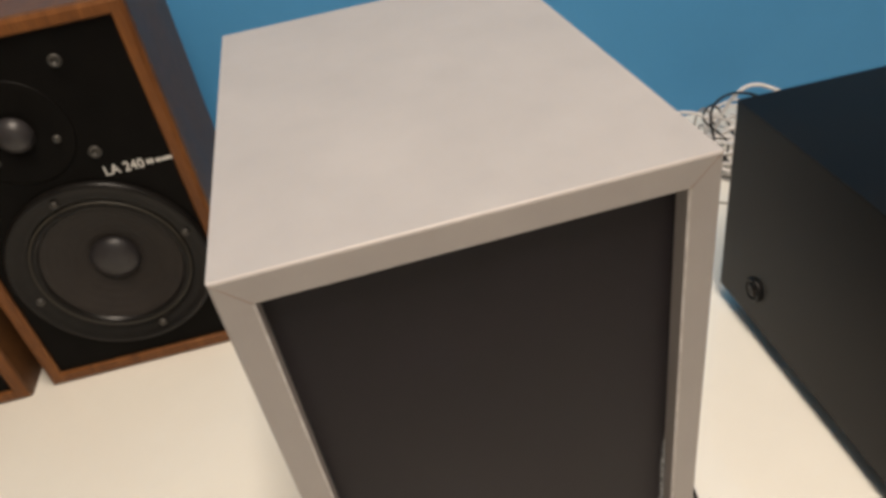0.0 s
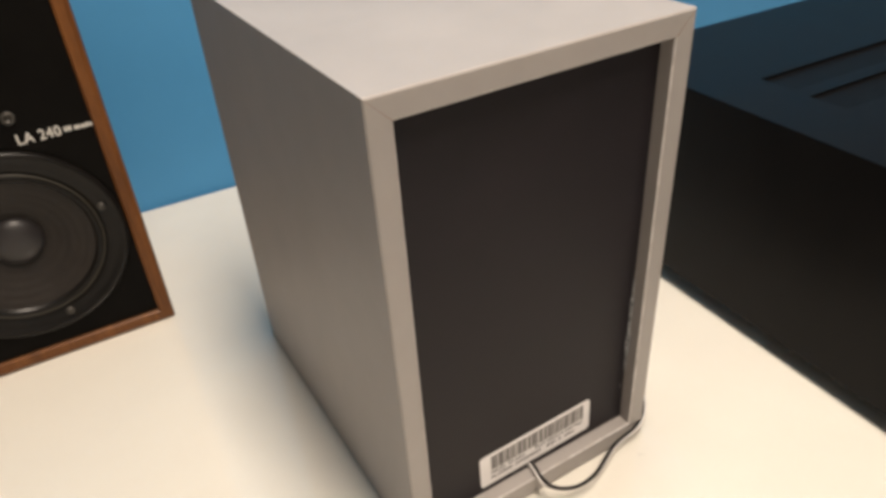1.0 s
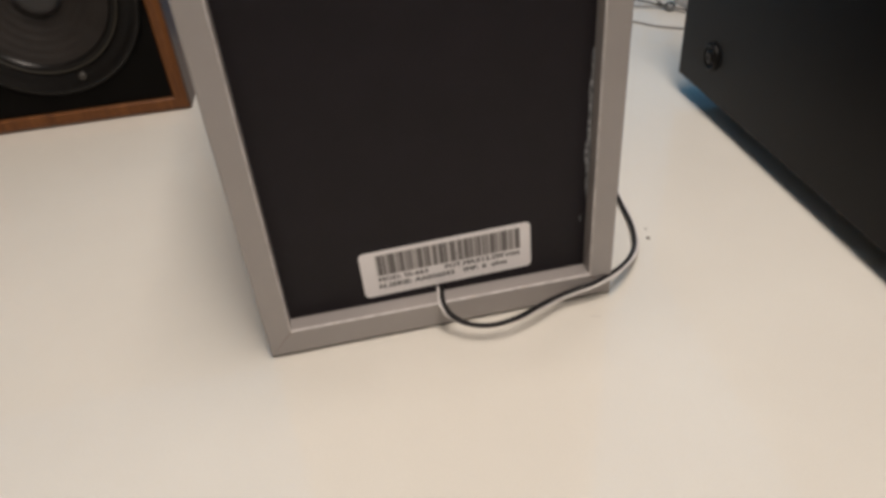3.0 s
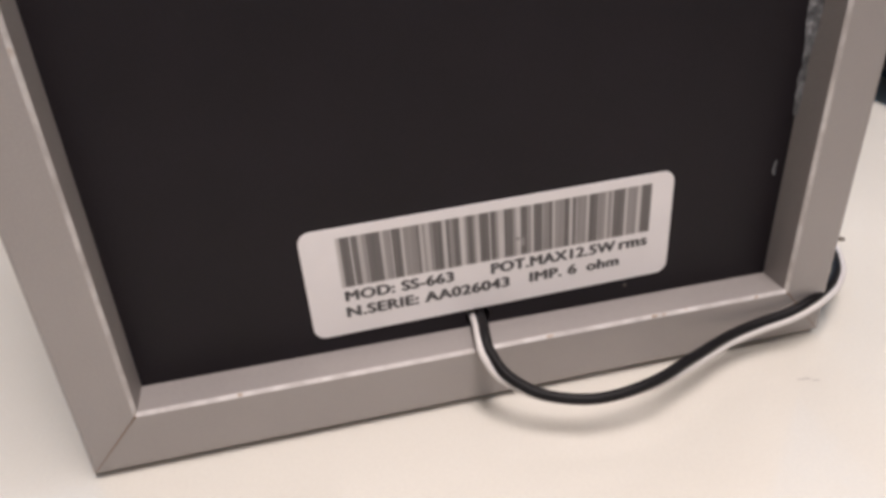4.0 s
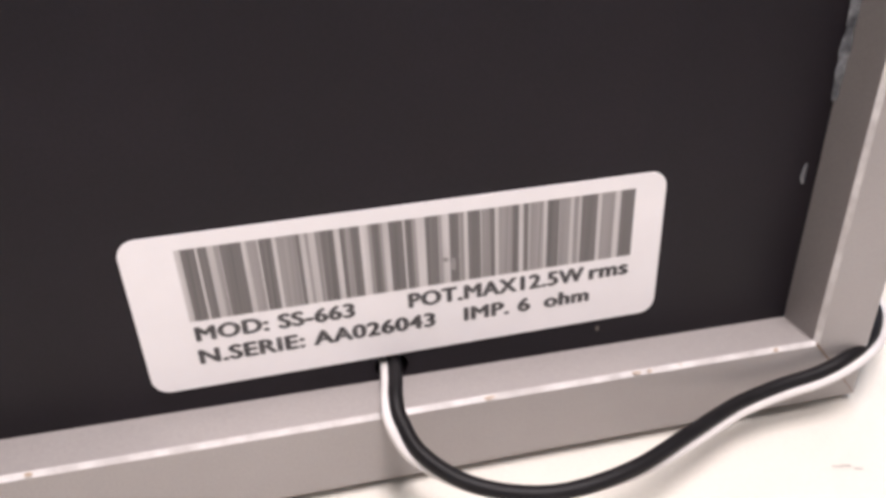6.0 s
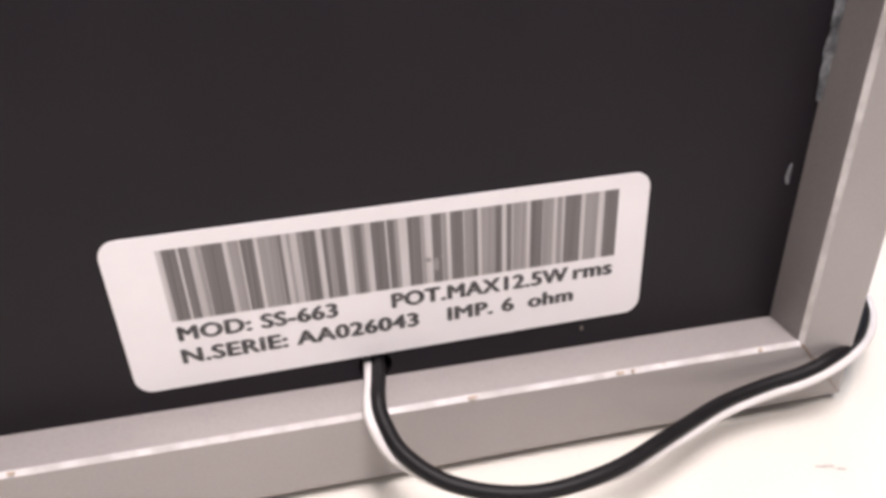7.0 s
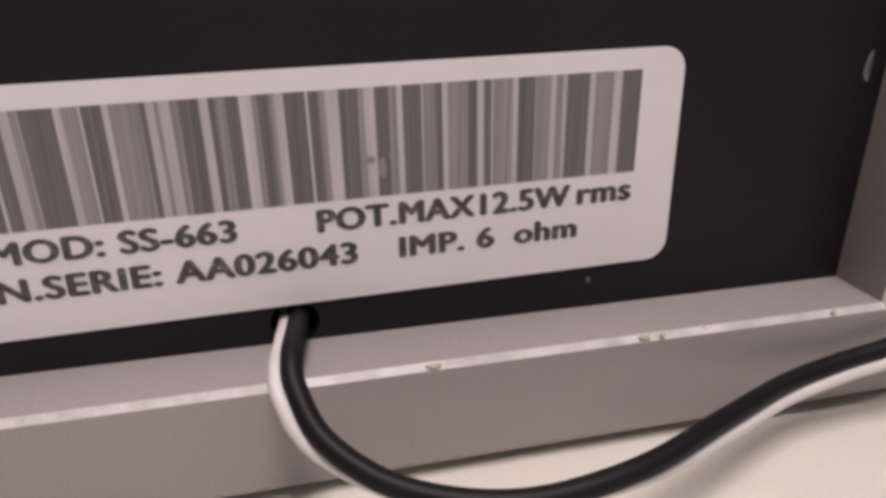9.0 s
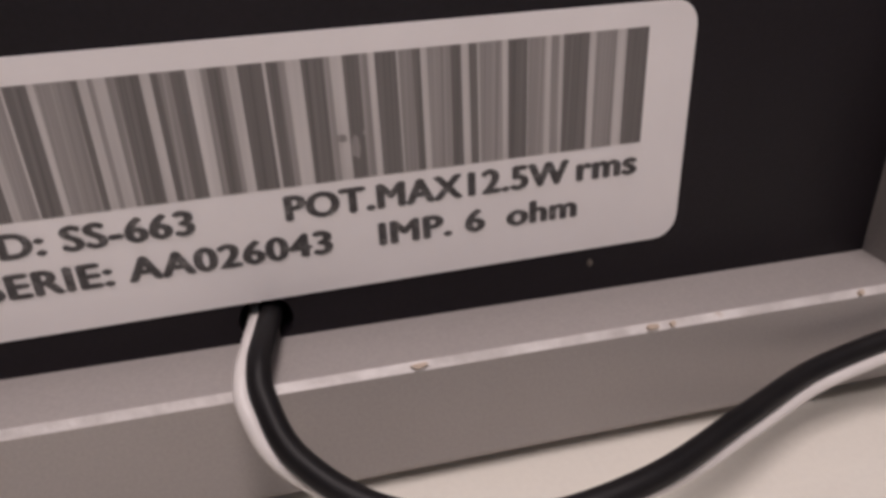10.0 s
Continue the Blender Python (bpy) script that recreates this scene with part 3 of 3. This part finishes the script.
for xa, xb in zip(xs, xs[1:]):
    for ya, yb in zip(ys, ys[1:]):
        if (xa, xb, ya, yb) in slots:
            for (p, q) in (((xa, ya), (xb, ya)), ((xb, ya), (xb, yb)), ((xb, yb), (xa, yb)), ((xa, yb), (xa, ya))):
                bm.faces.new((gv(*p, AZ1), gv(*q, AZ1), gv(*q, AZ1 - 0.003), gv(*p, AZ1 - 0.003)))
            bm.faces.new([gv(x, y, AZ1 - 0.003) for x, y in ((xa, ya), (xb, ya), (xb, yb), (xa, yb))]).material_index = 1
        else:
            bm.faces.new([gv(x, y, AZ1) for x, y in ((xa, ya), (xb, ya), (xb, yb), (xa, yb))])
for (p, q) in (((0, 0.004), (AW, 0.004)), ((AW, 0.004), (AW, d)), ((AW, d), (0, d)), ((0, d), (0, 0.004))):
    bm.faces.new([bm.verts.new((*c, z)) for c, z in ((p, AZ1), (q, AZ1), (q, AZ1 - 0.0012), (p, AZ1 - 0.0012))])
lid = part("lid", bm, [M_amp, M_vent], amp, "black lid with two long vent slots")
part("rear_panel", box((0.002, d - 0.004, AZ0 + 0.002), (AW - 0.002, d - 0.002, AZ1 - 0.003)), M_amp, amp)
part("bottom_plate", box((0.002, 0.006, AZ0 + 0.001), (AW - 0.002, d - 0.004, AZ0 + 0.0025)), M_black, amp)
part("front_panel", box((-0.002, -0.006, 0.004), (AW + 0.002, 0.003, AZ1 + 0.001), 0.0008), M_face, amp, "dark brushed aluminium front panel")
for fx in (0.05, AW - 0.05):
    for fy in (0.05, d - 0.05):
        part("foot", lathe([(0, 0), (0.017, 0), (0.019, 0.002), (0.020, AZ0 + 0.001), (0, AZ0 + 0.001)], (fx, fy, 0), "z", 24), M_rubber, amp)
for sy, sz in ((0.341, 0.050), (0.0176, 0.048), (0.0176, 0.170)):
    cup = part("screw_cup", lathe([(0.0108, 0.0005), (0.0108, -0.0018), (0.0095, -0.0030), (0.0080, -0.0028), (0.0066, -0.0010), (0, -0.0008)], (0, sy, sz), "x", 28), M_black, amp, "black plastic screw cup", True)
    part("screw", lathe([(0.0056, -0.0010), (0.0054, -0.0026), (0.0036, -0.0036), (0.0014, -0.0034), (0, -0.0022)], (0, sy, sz), "x", 20), M_bolt, cup, "", True)

# ---------------------------------------------------------------- cables behind the amplifier
rng = random.Random(11)


def cable(points, radius, mat, label, per=10):
    ob = part("cable", tube(spline(points, per), radius, steps=8), mat, smooth=True)
    return tagged(ob, label, "cable", "cables behind the amplifier")


for k in range(8):
    cx, cy = 0.490 + rng.uniform(-0.02, 0.03), 0.455 + rng.uniform(-0.04, 0.04)
    rx, ry, rz = rng.uniform(0.018, 0.040), rng.uniform(0.02, 0.045), rng.uniform(0.008, 0.028)
    turn, pts = rng.uniform(0, 3), []
    for a in range(0, 17):
        t = a / 16 * 2 * math.pi * 1.4 + turn
        pts.append((cx + rx * math.sin(t) + 0.007 * math.sin(3 * t + k), cy + ry * math.cos(t) + 0.006 * math.sin(2 * t + k),
                    max(0.0022, rz * (1 - math.cos(t * 0.7 + k)) + 0.004 * math.sin(4 * t + k))))
    cable(pts, 0.0017, M_wire_w, "thin white cable coiled in a loose tangle")
cable([(0.478, 0.40, 0.0021), (0.462, 0.43, 0.02), (0.462, 0.455, 0.052), (0.474, 0.462, 0.068), (0.498, 0.46, 0.072), (0.525, 0.45, 0.060), (0.55, 0.42, 0.03), (0.56, 0.40, 0.0021)],
      0.0016, M_wire_b, "thin black cable looping out of the white tangle")
cable([(0.47, 0.47, 0.0022), (0.488, 0.47, 0.05), (0.508, 0.465, 0.074), (0.534, 0.46, 0.070), (0.56, 0.44, 0.05), (0.58, 0.42, 0.0022)],
      0.0021, M_wire_w, "white cable arching out of the tangle")
cable([(0.452, 0.44, 0.0018), (0.452, 0.47, 0.03), (0.464, 0.485, 0.045), (0.480, 0.49, 0.040), (0.49, 0.47, 0.0018)], 0.0014, M_wire_g, "thin grey cable bent in a loop")
cable([(0.455, 0.42, 0.0016), (0.470, 0.43, 0.03), (0.456, 0.46, 0.05), (0.476, 0.475, 0.056), (0.494, 0.47, 0.03), (0.50, 0.45, 0.0016)], 0.0012, M_wire_b, "thin black cable bent in a loop")
cable([(0.76, 0.40, 0.004), (0.786, 0.45, 0.006), (0.797, 0.46, 0.024), (0.835, 0.46, 0.034), (0.880, 0.46, 0.044), (0.945, 0.46, 0.020), (0.99, 0.45, 0.004), (1.05, 0.42, 0.004)],
      0.0032, M_wire_b, "black mains cable arching behind the amplifier")
cable([(0.362, 0.478, 0.0018), (0.385, 0.494, 0.0030), (0.405, 0.484, 0.0040), (0.424, 0.455, 0.0035), (0.440, 0.430, 0.0030), (0.48, 0.37, 0.006), (0.49, 0.26, 0.05)], 0.0011, M_wire_b,
      "thin black wire running to the amplifier")
cable([(0.362, 0.477, 0.0018), (0.385, 0.478, 0.0018), (0.41, 0.450, 0.0022), (0.437, 0.429, 0.0030), (0.478, 0.36, 0.006), (0.50, 0.26, 0.05)], 0.0011, M_wire_g,
      "thin grey wire running to the amplifier")
cable([(0.36, 0.425, 0.0013), (0.385, 0.410, 0.0013), (0.404, 0.385, 0.0013), (0.43, 0.365, 0.0013), (0.47, 0.34, 0.0013)], 0.0010, M_wire_g, "thin pale wire lying on the desk")
tie = part("twist_tie", tube(spline([(0.434, 0.436, 0.0015), (0.438, 0.434, 0.006), (0.442, 0.428, 0.0062), (0.440, 0.424, 0.002), (0.435, 0.427, 0.0015), (0.433, 0.433, 0.005),
                                     (0.428, 0.441, 0.009)], 6), 0.0014, steps=6), M_tie)
tagged(tie, "dark twist tie round the thin wires", "cable tie")

# ---------------------------------------------------------------- specks on the desk
for (sx, sy), r in (((0.2351, 0.043), 0.0011), ((0.238, 0.053), 0.0006)):
    bm = bmesh.new()
    bmesh.ops.create_icosphere(bm, subdivisions=2, radius=r)
    for v in bm.verts:
        v.co = Vector((v.co.x * 1.3, v.co.y, v.co.z * 0.6)) * (1 + 0.35 * noise.noise(v.co * 900)) + Vector((sx, sy, r * 0.45))
    tagged(part("crumb", bm, M_crumb), "tiny brown-grey crumb lying on the white desk", "crumb")
bm = bmesh.new()
for k in range(3):
    a = (0.1745 + 0.0017 * k, -0.0155 - 0.0006 * k + 0.0004 * math.sin(2 * k))
    bm.faces.new([bm.verts.new((a[0] + dx, a[1] + dy, 0.00012)) for dx, dy in ((0, 0), (0.0017, -0.0006), (0.0017, -0.0001), (0, 0.0004))])
tagged(part("scuff", bm, M_scuff), "short grey pencil-like scuff on the white desk", "scuff mark")
